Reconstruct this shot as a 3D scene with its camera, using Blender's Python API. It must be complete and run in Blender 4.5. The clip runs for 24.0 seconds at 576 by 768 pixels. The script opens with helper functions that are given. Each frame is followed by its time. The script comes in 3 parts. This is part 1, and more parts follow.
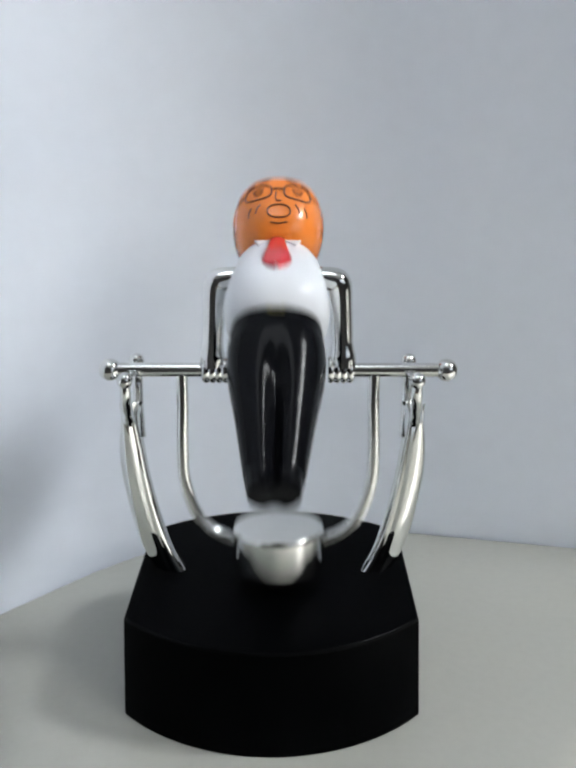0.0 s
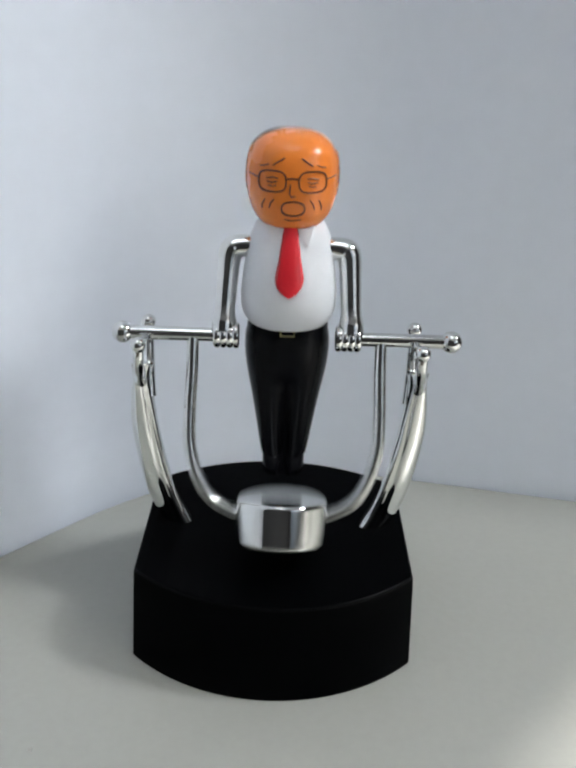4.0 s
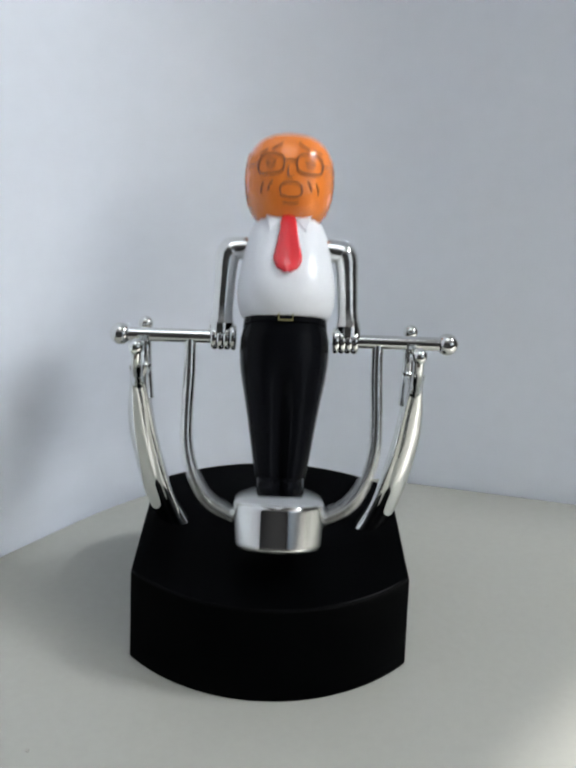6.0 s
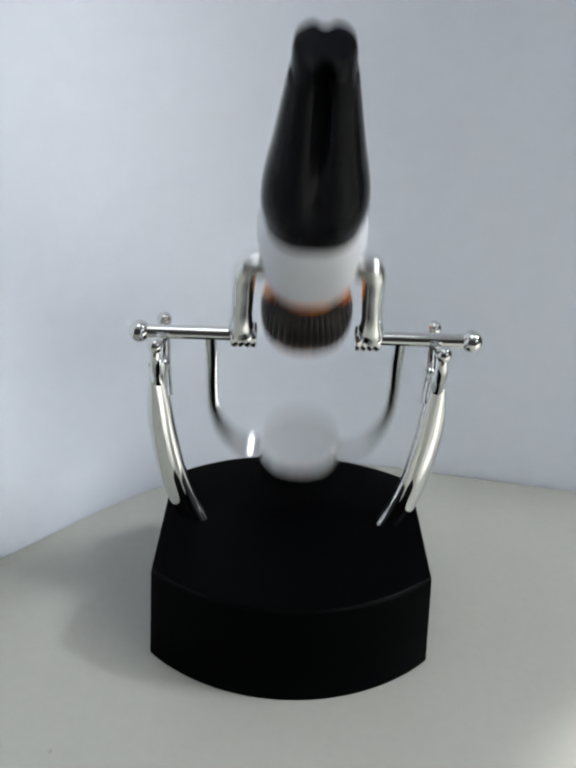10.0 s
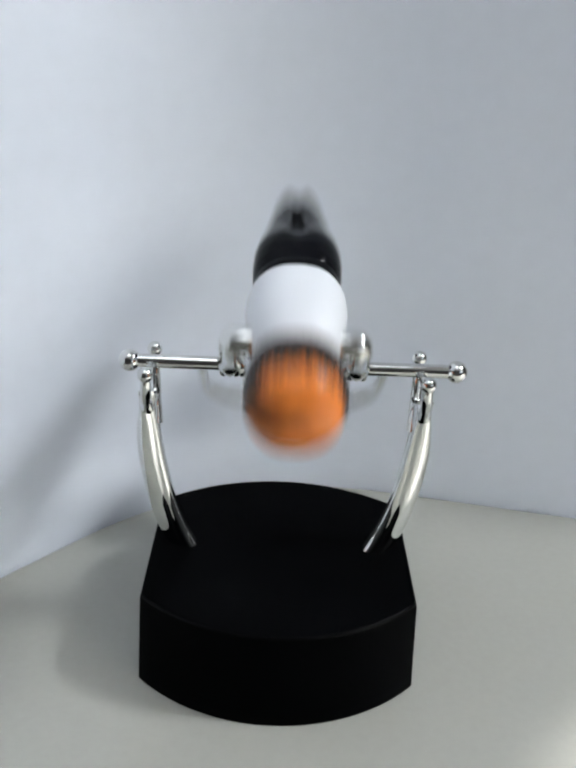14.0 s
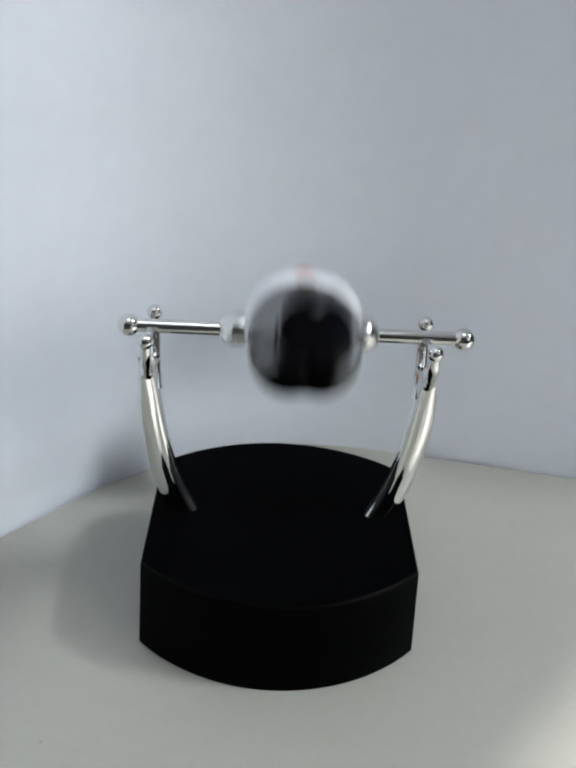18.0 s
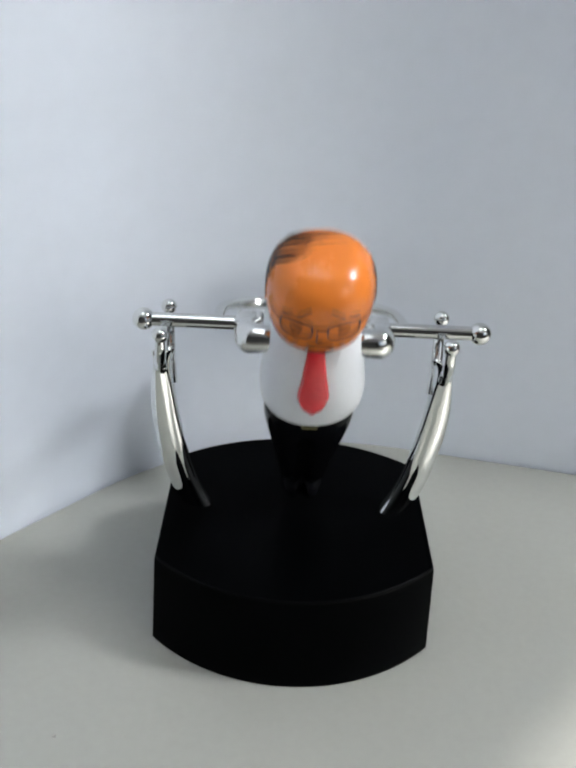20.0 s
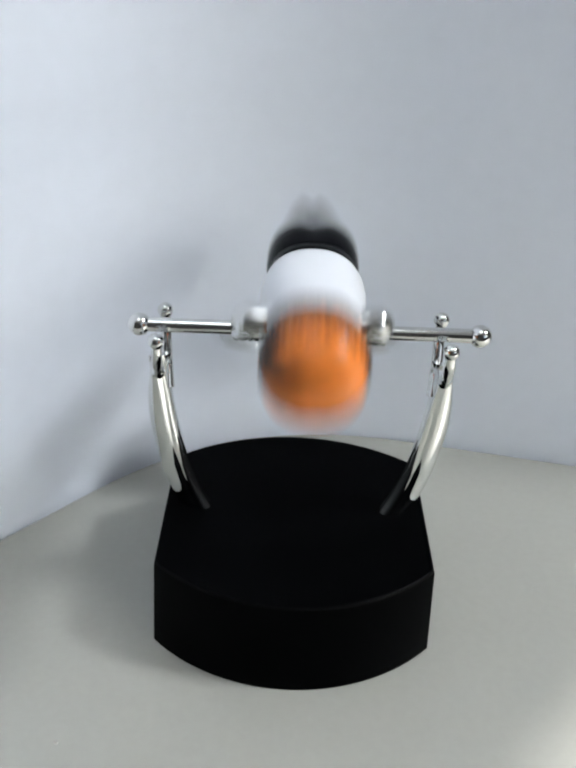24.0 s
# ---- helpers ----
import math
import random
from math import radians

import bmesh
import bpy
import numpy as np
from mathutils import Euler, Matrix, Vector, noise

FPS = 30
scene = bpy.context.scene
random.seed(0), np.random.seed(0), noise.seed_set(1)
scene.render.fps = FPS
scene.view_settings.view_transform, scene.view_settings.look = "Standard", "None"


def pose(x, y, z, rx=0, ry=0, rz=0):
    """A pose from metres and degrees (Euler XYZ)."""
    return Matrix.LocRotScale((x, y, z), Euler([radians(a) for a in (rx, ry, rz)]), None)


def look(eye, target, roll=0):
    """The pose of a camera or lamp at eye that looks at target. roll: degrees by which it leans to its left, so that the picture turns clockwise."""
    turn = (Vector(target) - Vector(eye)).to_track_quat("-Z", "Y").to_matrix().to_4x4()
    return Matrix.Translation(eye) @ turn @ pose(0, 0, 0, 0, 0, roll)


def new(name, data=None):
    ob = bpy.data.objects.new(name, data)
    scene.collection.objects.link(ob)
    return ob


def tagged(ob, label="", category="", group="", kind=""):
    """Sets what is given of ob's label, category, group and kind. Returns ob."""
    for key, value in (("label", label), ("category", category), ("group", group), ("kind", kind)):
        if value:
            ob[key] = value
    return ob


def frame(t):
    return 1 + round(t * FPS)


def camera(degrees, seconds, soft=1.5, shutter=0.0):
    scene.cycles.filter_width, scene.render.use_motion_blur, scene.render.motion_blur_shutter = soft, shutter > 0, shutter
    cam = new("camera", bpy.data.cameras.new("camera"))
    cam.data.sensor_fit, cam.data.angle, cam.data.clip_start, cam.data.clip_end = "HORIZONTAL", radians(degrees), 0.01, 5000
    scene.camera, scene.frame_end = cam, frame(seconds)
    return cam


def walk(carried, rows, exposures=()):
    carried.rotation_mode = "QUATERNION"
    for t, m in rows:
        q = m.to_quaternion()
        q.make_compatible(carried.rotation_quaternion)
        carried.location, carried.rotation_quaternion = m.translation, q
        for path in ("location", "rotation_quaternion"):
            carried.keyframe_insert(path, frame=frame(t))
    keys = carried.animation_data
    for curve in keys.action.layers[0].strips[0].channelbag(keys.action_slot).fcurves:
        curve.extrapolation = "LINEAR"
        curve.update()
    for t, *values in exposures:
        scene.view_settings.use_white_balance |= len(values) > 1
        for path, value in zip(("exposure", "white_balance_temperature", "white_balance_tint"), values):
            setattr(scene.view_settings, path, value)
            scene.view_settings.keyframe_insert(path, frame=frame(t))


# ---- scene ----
# camera: a phone held by hand, a forearm's length from the desk toy
cam = camera(36.27, 24.0, soft=3.1, shutter=0.6)
walk(cam, [
    (0.0, pose(0.0066, -0.2723, 0.1933, 71.95, 0.04, 0.27)),
    (0.5, pose(0.0045, -0.2757, 0.2006, 71.25, -0.39, 0.85)),
    (1.0, pose(0.0030, -0.2771, 0.1991, 69.08, -0.64, 1.50)),
    (1.5, pose(0.0015, -0.2796, 0.2027, 68.63, -1.16, 1.59)),
    (2.0, pose(0.0009, -0.2808, 0.2094, 67.91, -1.20, 1.08)),
    (2.5, pose(0.0004, -0.2773, 0.2155, 66.91, -1.31, 0.43)),
    (4.5, pose(0.0010, -0.2720, 0.2154, 65.52, -1.88, 0.48)),
    (5.0, pose(0.0000, -0.2730, 0.2139, 65.44, -1.88, 0.47)),
    (5.5, pose(-0.0006, -0.2745, 0.2131, 65.89, -2.21, 0.37)),
    (6.0, pose(-0.0012, -0.2739, 0.2151, 65.96, -2.15, -0.09)),
    (6.5, pose(-0.0009, -0.2712, 0.2177, 65.20, -2.33, -0.02)),
    (7.0, pose(-0.0024, -0.2741, 0.2181, 65.70, -2.79, -1.08)),
    (7.5, pose(-0.0019, -0.2745, 0.2165, 65.91, -2.81, -1.56)),
    (8.0, pose(-0.0008, -0.2724, 0.2182, 65.37, -2.75, -1.46)),
    (8.5, pose(-0.0026, -0.2710, 0.2198, 65.04, -2.71, -1.11)),
    (9.0, pose(-0.0045, -0.2696, 0.2194, 64.98, -2.18, -0.29)),
    (9.5, pose(-0.0051, -0.2693, 0.2186, 65.02, -2.13, 0.39)),
    (10.0, pose(-0.0052, -0.2655, 0.2222, 63.81, -1.83, 0.47)),
    (10.5, pose(-0.0039, -0.2659, 0.2215, 63.66, -1.81, 0.77)),
    (12.5, pose(-0.0027, -0.2646, 0.2249, 62.92, -1.70, 0.46)),
    (13.0, pose(-0.0043, -0.2671, 0.2258, 64.29, -1.95, 0.08)),
    (13.5, pose(-0.0034, -0.2674, 0.2258, 64.81, -2.11, 0.36)),
    (14.0, pose(-0.0038, -0.2679, 0.2286, 64.81, -2.25, 0.15)),
    (14.5, pose(-0.0054, -0.2678, 0.2329, 64.62, -2.57, -0.52)),
    (15.0, pose(-0.0056, -0.2707, 0.2315, 65.51, -2.94, -1.06)),
    (15.5, pose(-0.0060, -0.2706, 0.2317, 65.26, -3.08, -1.40)),
    (16.0, pose(-0.0076, -0.2650, 0.2374, 63.25, -3.18, -1.34)),
    (16.5, pose(-0.0079, -0.2585, 0.2351, 61.82, -2.83, -1.26)),
    (17.0, pose(-0.0061, -0.2606, 0.2314, 61.69, -3.00, -0.62)),
    (17.5, pose(-0.0078, -0.2605, 0.2309, 61.43, -3.07, -0.54)),
    (18.0, pose(-0.0075, -0.2579, 0.2341, 60.76, -2.82, -0.09)),
    (18.5, pose(-0.0077, -0.2567, 0.2346, 60.47, -2.77, 0.40)),
    (19.0, pose(-0.0081, -0.2579, 0.2301, 61.23, -2.86, 0.46)),
    (19.5, pose(-0.0084, -0.2579, 0.2312, 61.04, -2.74, 0.56)),
    (21.5, pose(-0.0086, -0.2564, 0.2316, 60.54, -2.52, 0.70)),
    (22.0, pose(-0.0083, -0.2561, 0.2320, 60.52, -2.54, 0.78)),
    (22.5, pose(-0.0087, -0.2553, 0.2320, 60.26, -2.52, 1.13)),
    (23.0, pose(-0.0096, -0.2520, 0.2317, 59.74, -2.58, 0.99)),
    (23.5, pose(-0.0071, -0.2496, 0.2362, 59.05, -2.33, 0.97)),
    (24.0, pose(-0.0064, -0.2494, 0.2397, 58.84, -1.98, 0.73)),
], exposures=[(0.0, 0.06), (1.0, -0.1), (2.0, -0.14), (5.0, 0.0), (10.0, -0.02), (14.0, 0.05), (17.0, -0.08), (19.0, -0.05), (22.0, 0.12), (24.0, 0.12)])

# ---- light ----
world = bpy.data.worlds.new("sky")
scene.world = world
SUN_RISE = math.tan(radians(36))
world.use_nodes = True
wn = world.node_tree.nodes
sky = wn.new("ShaderNodeTexSky")
sky.sky_type, sky.sun_disc = "NISHITA", False
sky.sun_elevation, sky.sun_rotation = radians(36), radians(125)
world.node_tree.links.new(sky.outputs[0], wn["Background"].inputs[0])
wn["Background"].inputs[1].default_value = 0.06


def area_lamp(name, eye, target, size_x, size_y, watts, colour):
    data = bpy.data.lights.new(name, "AREA")
    data.shape, data.size, data.size_y = "RECTANGLE", size_x, size_y
    data.energy, data.color = watts, colour
    lamp = new(name, data)
    lamp.matrix_world = look(eye, target)
    return lamp


WIN = (0.90, 2.95, 0.55, 1.954)                         # the window: from and to along the side wall, sill and head
sun_data = bpy.data.lights.new("sun", "SUN")
sun_data.energy, sun_data.angle, sun_data.color = 5.0, radians(0.32), (1.0, 0.97, 0.93)
new("sun", sun_data).matrix_world = look((0.82 * 5, -0.57 * 5, 5 * SUN_RISE), (0, 0, 0))
KEY = (1.48, -0.17, 1.78)
FILL_PANEL = (-0.10, -0.66)                                 # an unseen glowing panel over the desk, added in place of ceiling bounce
CORNER = Vector((-0.0295, 0.116, 0.0))
RIGHT = Vector((1.0, -0.20, 0.0)).normalized()       # along the back wall
LEFT = Vector((-0.672, -0.740, 0.0)).normalized()      # along the side wall
TOP, LOW, LONG = 2.16, -0.74, 3.2
mid = CORNER + RIGHT * (LONG - 0.02) + LEFT * (WIN[0] + WIN[1]) / 2 + Vector((0, 0, (WIN[2] + WIN[3]) / 2))
area_lamp("window_daylight", mid, mid - RIGHT, WIN[1] - WIN[0] - 0.1, WIN[3] - WIN[2] - 0.1, 2.5, (0.92, 0.94, 1.0))
area_lamp("ceiling_lamp_light", KEY, (0.0, 0.0, 0.0), 0.38, 0.44, 47.0, (0.93, 0.97, 1.0))


# ---- materials ----
def nodes_of(name):
    mat = bpy.data.materials.new(name)
    mat.use_nodes = True
    nt = mat.node_tree
    return mat, nt, nt.nodes["Principled BSDF"]


def surface(name, colour, rough=0.5, metal=0.0, vary=0.08, scale=60.0, bump=0.0, coat=0.0, fine=600.0, rough_vary=0.08, gloss=0.5):
    """A procedural surface: colour uneven at two scales, gloss uneven, fine relief."""
    mat, nt, bsdf = nodes_of(name)
    n, lk = nt.nodes, nt.links
    tc = n.new("ShaderNodeTexCoord")
    big, small = n.new("ShaderNodeTexNoise"), n.new("ShaderNodeTexNoise")
    big.inputs["Scale"].default_value, small.inputs["Scale"].default_value = scale, fine
    big.inputs["Detail"].default_value = 4
    for tex in (big, small):
        lk.new(tc.outputs["Object"], tex.inputs["Vector"])
    mix = n.new("ShaderNodeMix")
    mix.data_type = "FLOAT"
    mix.inputs["Factor"].default_value = 0.35
    lk.new(big.outputs[0], mix.inputs["A"])
    lk.new(small.outputs[0], mix.inputs["B"])
    ramp = n.new("ShaderNodeValToRGB")
    lo, hi = [max(0.0, c * (1 - vary)) for c in colour], [min(1.0, c * (1 + vary)) for c in colour]
    ramp.color_ramp.elements[0].position, ramp.color_ramp.elements[1].position = 0.3, 0.7
    ramp.color_ramp.elements[0].color, ramp.color_ramp.elements[1].color = (*lo, 1), (*hi, 1)
    lk.new(mix.outputs["Result"], ramp.inputs[0])
    lk.new(ramp.outputs[0], bsdf.inputs["Base Color"])
    rr = n.new("ShaderNodeMapRange")
    rr.inputs["To Min"].default_value, rr.inputs["To Max"].default_value = max(0.02, rough - rough_vary), rough + rough_vary
    lk.new(big.outputs[0], rr.inputs["Value"])
    lk.new(rr.outputs[0], bsdf.inputs["Roughness"])
    bsdf.inputs["Metallic"].default_value = metal
    bsdf.inputs["Specular IOR Level"].default_value = gloss
    bsdf.inputs["Coat Weight"].default_value = coat
    bsdf.inputs["Coat Roughness"].default_value = 0.05
    if bump:
        b = n.new("ShaderNodeBump")
        b.inputs["Strength"].default_value, b.inputs["Distance"].default_value = bump, 0.0006
        lk.new(mix.outputs["Result"], b.inputs["Height"])
        lk.new(b.outputs[0], bsdf.inputs["Normal"])
    return mat


CHROME = surface("chrome", (0.74, 0.745, 0.73), 0.035, 1.0, 0.03, 90, 0.0, 0.0, 400, 0.015)
BLACK = surface("black_plastic", (0.0008, 0.0009, 0.0011), 0.36, 0.0, 0.25, 70, 0.15, 0.0, 1500, gloss=0.012)
BLACK_EDGE = surface("polished_black_edge", (0.0012, 0.0013, 0.0015), 0.3, 0.0, 0.25, 70, 0.1, 0.0, 1500, gloss=0.05)
MAGNET = surface("magnet_face", (0.035, 0.04, 0.032), 0.5, 0.0, 0.2, 90, 0.2)
TABLE = surface("table_laminate", (0.350, 0.352, 0.318), 0.42, 0.0, 0.05, 6, 0.08, 0.0, 300)
WALL = surface("wall_paint", (0.745, 0.79, 0.875), 0.8, 0.0, 0.03, 5, 0.15, 0.0, 120)


def add_ripples(mat, stretch, strength, depth):
    """Long shallow ripples along a surface, on top of its fine relief."""
    nt = mat.node_tree
    n, lk = nt.nodes, nt.links
    tc, mp, tex, bp = (n.new(k) for k in ("ShaderNodeTexCoord", "ShaderNodeMapping", "ShaderNodeTexNoise", "ShaderNodeBump"))
    mp.inputs["Scale"].default_value = stretch
    mp.inputs["Rotation"].default_value = (0.0, 0.12, 0.0)
    tex.inputs["Scale"].default_value, tex.inputs["Detail"].default_value = 1.0, 3
    bp.inputs["Strength"].default_value, bp.inputs["Distance"].default_value = strength, depth
    bsdf = n["Principled BSDF"]
    old = bsdf.inputs["Normal"].links[0].from_socket
    lk.new(tc.outputs["Object"], mp.inputs["Vector"])
    lk.new(mp.outputs[0], tex.inputs["Vector"])
    lk.new(tex.outputs[0], bp.inputs["Height"])
    lk.new(old, bp.inputs["Normal"])
    lk.new(bp.outputs[0], bsdf.inputs["Normal"])


add_ripples(WALL, (9.0, 9.0, 34.0), 0.35, 0.004)
add_ripples(TABLE, (14.0, 5.0, 5.0), 0.15, 0.002)
# for walls out of view, kept dark so the chrome reflects dark cores
DARK_UNSEEN = surface("unseen_wall_dark", (0.075, 0.072, 0.070), 0.8, 0.0, 0.15, 4, 0.1, 0.0, 120)
GLASS = surface("window_glass", (0.9, 0.95, 0.95), 0.03, 0.0, 0.0)
GLASS.node_tree.nodes["Principled BSDF"].inputs["Transmission Weight"].default_value = 1.0
FRAME = surface("window_frame_paint", (0.75, 0.75, 0.73), 0.4, 0.0, 0.03)
CEILING = surface("ceiling_paint", (0.80, 0.80, 0.80), 0.9, 0.0, 0.02, 3, 0.1)
FLOOR = surface("floor_wood", (0.08, 0.05, 0.03), 0.5, 0.0, 0.25, 9, 0.2)
WOOD = surface("desk_edge", (0.35, 0.34, 0.31), 0.5, 0.0, 0.1, 20, 0.1)
SKIN = surface("orange_paint", (0.78, 0.215, 0.032), 0.26, 0.0, 0.06, 60, 0.05, 0.35, gloss=0.35)
SHIRT = surface("white_paint", (0.74, 0.76, 0.80), 0.32, 0.0, 0.03, 60, 0.05, 0.15, gloss=0.4)
TROUSERS = surface("black_gloss_paint", (0.004, 0.0043, 0.0055), 0.13, 0.0, 0.2, 60, 0.05, 0.0, rough_vary=0.03, gloss=0.065)
TIE = surface("red_paint", (0.62, 0.02, 0.03), 0.24, 0.0, 0.08, 90, 0.05, 0.5)
HAIR = surface("dark_brown_paint", (0.009, 0.005, 0.0035), 0.34, 0.0, 0.4, 300, 0.3, 0.0, gloss=0.3)
INK = surface("brown_ink", (0.10, 0.025, 0.006), 0.4, 0.0, 0.1)
BRASS = surface("buckle_paint", (0.30, 0.27, 0.12), 0.3, 0.6, 0.1)
# glow of the hanging lamp and of the added fill panel
LAMP_MAT, _nt, _b = nodes_of("lamp_and_fill_diffuser")
_b.inputs["Base Color"].default_value = (0.9, 0.9, 0.88, 1)
_b.inputs["Emission Color"].default_value, _b.inputs["Emission Strength"].default_value = (0.90, 0.95, 1.0, 1), 3.0


# ---- mesh helpers ----
def part(name, bm, materials, parent=None, label="", smooth=True):
    """Links a bmesh as one mesh object, under a thing or a part if given."""
    me = bpy.data.meshes.new(name)
    bmesh.ops.recalc_face_normals(bm, faces=bm.faces)
    bm.to_mesh(me)
    bm.free()
    for m in materials if isinstance(materials, (list, tuple)) else (materials,):
        me.materials.append(m)
    ob = new(name, me)
    if smooth:
        me.shade_smooth()
        me.set_sharp_from_angle(angle=radians(38))
    if parent:
        ob.parent = parent
    return tagged(ob, label)


def tube(points, radii, sides=20, bm=None, caps=True, mat=0, flat=1.0):
    """A rod along a line of points, with a radius for each."""
    bm = bm or bmesh.new()
    pts = [Vector(p) for p in points]
    radii = radii if isinstance(radii, (list, tuple)) else [radii] * len(pts)
    rings, ref = [], None
    for i, p in enumerate(pts):
        d = (pts[min(i + 1, len(pts) - 1)] - pts[max(i - 1, 0)]).normalized()
        if ref is None:
            ref = d.orthogonal().normalized() if abs(d.y) > 0.9 else Vector((0, 1, 0))
        u = (ref - d * ref.dot(d)).normalized()
        ref = u
        v = d.cross(u)
        rings.append([bm.verts.new(p + radii[i] * (u * math.cos(a) * flat + v * math.sin(a)))
                      for a in (2 * math.pi * k / sides for k in range(sides))])
    for r, s in zip(rings, rings[1:]):
        for k in range(sides):
            bm.faces.new((r[k], r[(k + 1) % sides], s[(k + 1) % sides], s[k])).material_index = mat
    if caps:
        bm.faces.new(rings[0]).material_index = mat
        bm.faces.new(rings[-1]).material_index = mat
    return bm


def turned(profile, axis="z", at=(0, 0, 0), sides=40, bm=None, mat=0):
    """A turned body: profile of (distance along the axis, radius)."""
    bm = bm or bmesh.new()
    rings = []
    for h, r in profile:
        ring = []
        for k in range(sides):
            c, s = math.cos(2 * math.pi * k / sides) * r, math.sin(2 * math.pi * k / sides) * r
            p = {"z": (c, s, h), "x": (h, c, s), "y": (c, h, s)}[axis]
            ring.append(bm.verts.new(Vector(p) + Vector(at)))
        rings.append(ring)
    for r, s in zip(rings, rings[1:]):
        for k in range(sides):
            bm.faces.new((r[k], r[(k + 1) % sides], s[(k + 1) % sides], s[k])).material_index = mat
    bm.faces.new(rings[0]).material_index = mat
    bm.faces.new(rings[-1]).material_index = mat
    return bm


def ball_profile(r, n=14, centre=0.0):
    return [(centre - r * math.cos(math.pi * i / n), max(r * math.sin(math.pi * i / n), r * 0.01)) for i in range(n + 1)]


def block(x0, x1, y0, y1, z0, z1, bm=None):
    bm = bm or bmesh.new()
    vs = [bm.verts.new(p) for p in ((x0, y0, z0), (x1, y0, z0), (x1, y1, z0), (x0, y1, z0),
                                    (x0, y0, z1), (x1, y0, z1), (x1, y1, z1), (x0, y1, z1))]
    for f in ((0, 1, 2, 3), (4, 5, 6, 7), (0, 1, 5, 4), (1, 2, 6, 5), (2, 3, 7, 6), (3, 0, 4, 7)):
        bm.faces.new([vs[i] for i in f])
    return bm


def smooth_line(pts, n=8):
    """Points along a soft curve through pts."""
    pts = [Vector(p) for p in pts]
    out = []
    for i in range(len(pts) - 1):
        p0, p1, p2, p3 = pts[max(i - 1, 0)], pts[i], pts[i + 1], pts[min(i + 2, len(pts) - 1)]
        for k in range(n):
            u = k / n
            out.append(0.5 * (2 * p1 + (p2 - p0) * u + (2 * p0 - 5 * p1 + 4 * p2 - p3) * u * u
                              + (3 * p1 - p0 - 3 * p2 + p3) * u ** 3))
    return out + [pts[-1]]


# ---- the place: a desk in the corner of a room ----
PALE_L, PALE_R = 0.19, 0.23                                          # where the pale corner ends: at the left wall and at the added recess
ROUND = 0.085                                        # the wall turns softly in the corner


def wall_outline():
    a, b = CORNER + LEFT * ROUND, CORNER + RIGHT * ROUND
    soft = [(1 - u) ** 2 * a + 2 * u * (1 - u) * CORNER + u * u * b for u in (k / 14 for k in range(15))]
    return [CORNER + LEFT * PALE_L] + soft + [CORNER + RIGHT * PALE_R]


def upright_sheet(line, outward, z0, z1, thick=0.1):
    bm = bmesh.new()
    lo_in, hi_in = [bm.verts.new((p.x, p.y, z0)) for p in line], [bm.verts.new((p.x, p.y, z1)) for p in line]
    out = [p + outward * thick for p in line]
    lo_o, hi_o = [bm.verts.new((p.x, p.y, z0)) for p in out], [bm.verts.new((p.x, p.y, z1)) for p in out]
    for i in range(len(line) - 1):
        for a, b in ((lo_in, hi_in), (hi_o, lo_o), (lo_o, lo_in), (hi_in, hi_o)):
            bm.faces.new((a[i], a[i + 1], b[i + 1], b[i]))
    for i in (0, -1):
        bm.faces.new((lo_in[i], hi_in[i], hi_o[i], lo_o[i]))
    return bm


tagged(part("wall_corner", upright_sheet(wall_outline(), (-(RIGHT + LEFT)).normalized(), LOW, TOP), WALL), kind="structure")
FAR_L, FAR_R = CORNER + LEFT * LONG, CORNER + RIGHT * LONG
FAR = FAR_L + RIGHT * LONG
tagged(part("wall_left", upright_sheet([FAR_L, CORNER + LEFT * PALE_L], -RIGHT, LOW, TOP), WALL), kind="structure")
ADDED_RECESS = -LEFT * 0.6                                   # recess added out of view, so the back wall doesn't hide the lamp
# unseen walls that close the room, dark for the chrome's reflections
tagged(part("unseen_wall_return", upright_sheet([CORNER + RIGHT * (PALE_R + 0.003), CORNER + RIGHT * (PALE_R + 0.003) + ADDED_RECESS], RIGHT, LOW, TOP), DARK_UNSEEN), kind="structure")
tagged(part("unseen_wall_right", upright_sheet([CORNER + RIGHT * (PALE_R + 0.003) + ADDED_RECESS, FAR_R + ADDED_RECESS], -LEFT, LOW, TOP), DARK_UNSEEN), kind="structure")
tagged(part("unseen_wall_rear", upright_sheet([FAR_L, FAR], LEFT, LOW, TOP), DARK_UNSEEN), kind="structure")


# the unseen dark side wall has the window; u runs along the wall
def side(u):
    return FAR_R + LEFT * u


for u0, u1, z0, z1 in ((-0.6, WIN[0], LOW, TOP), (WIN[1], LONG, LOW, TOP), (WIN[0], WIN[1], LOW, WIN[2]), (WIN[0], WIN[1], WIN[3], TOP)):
    tagged(part("unseen_wall_side", upright_sheet([side(u0), side(u1)], RIGHT, z0, z1), DARK_UNSEEN), kind="structure")
window_1 = tagged(new("window_1"), "white framed window in the dark side wall", "window", kind="structure")


def bar_along(u0, u1, z0, z1, d0, d1):
    bm = bmesh.new()
    vs = [bm.verts.new(side(u) + RIGHT * d + Vector((0, 0, z))) for z in (z0, z1) for d in (d0, d1) for u in (u0, u1)]
    for f in ((0, 1, 3, 2), (4, 5, 7, 6), (0, 1, 5, 4), (2, 3, 7, 6), (0, 2, 6, 4), (1, 3, 7, 5)):
        bm.faces.new([vs[k] for k in f])
    return bm


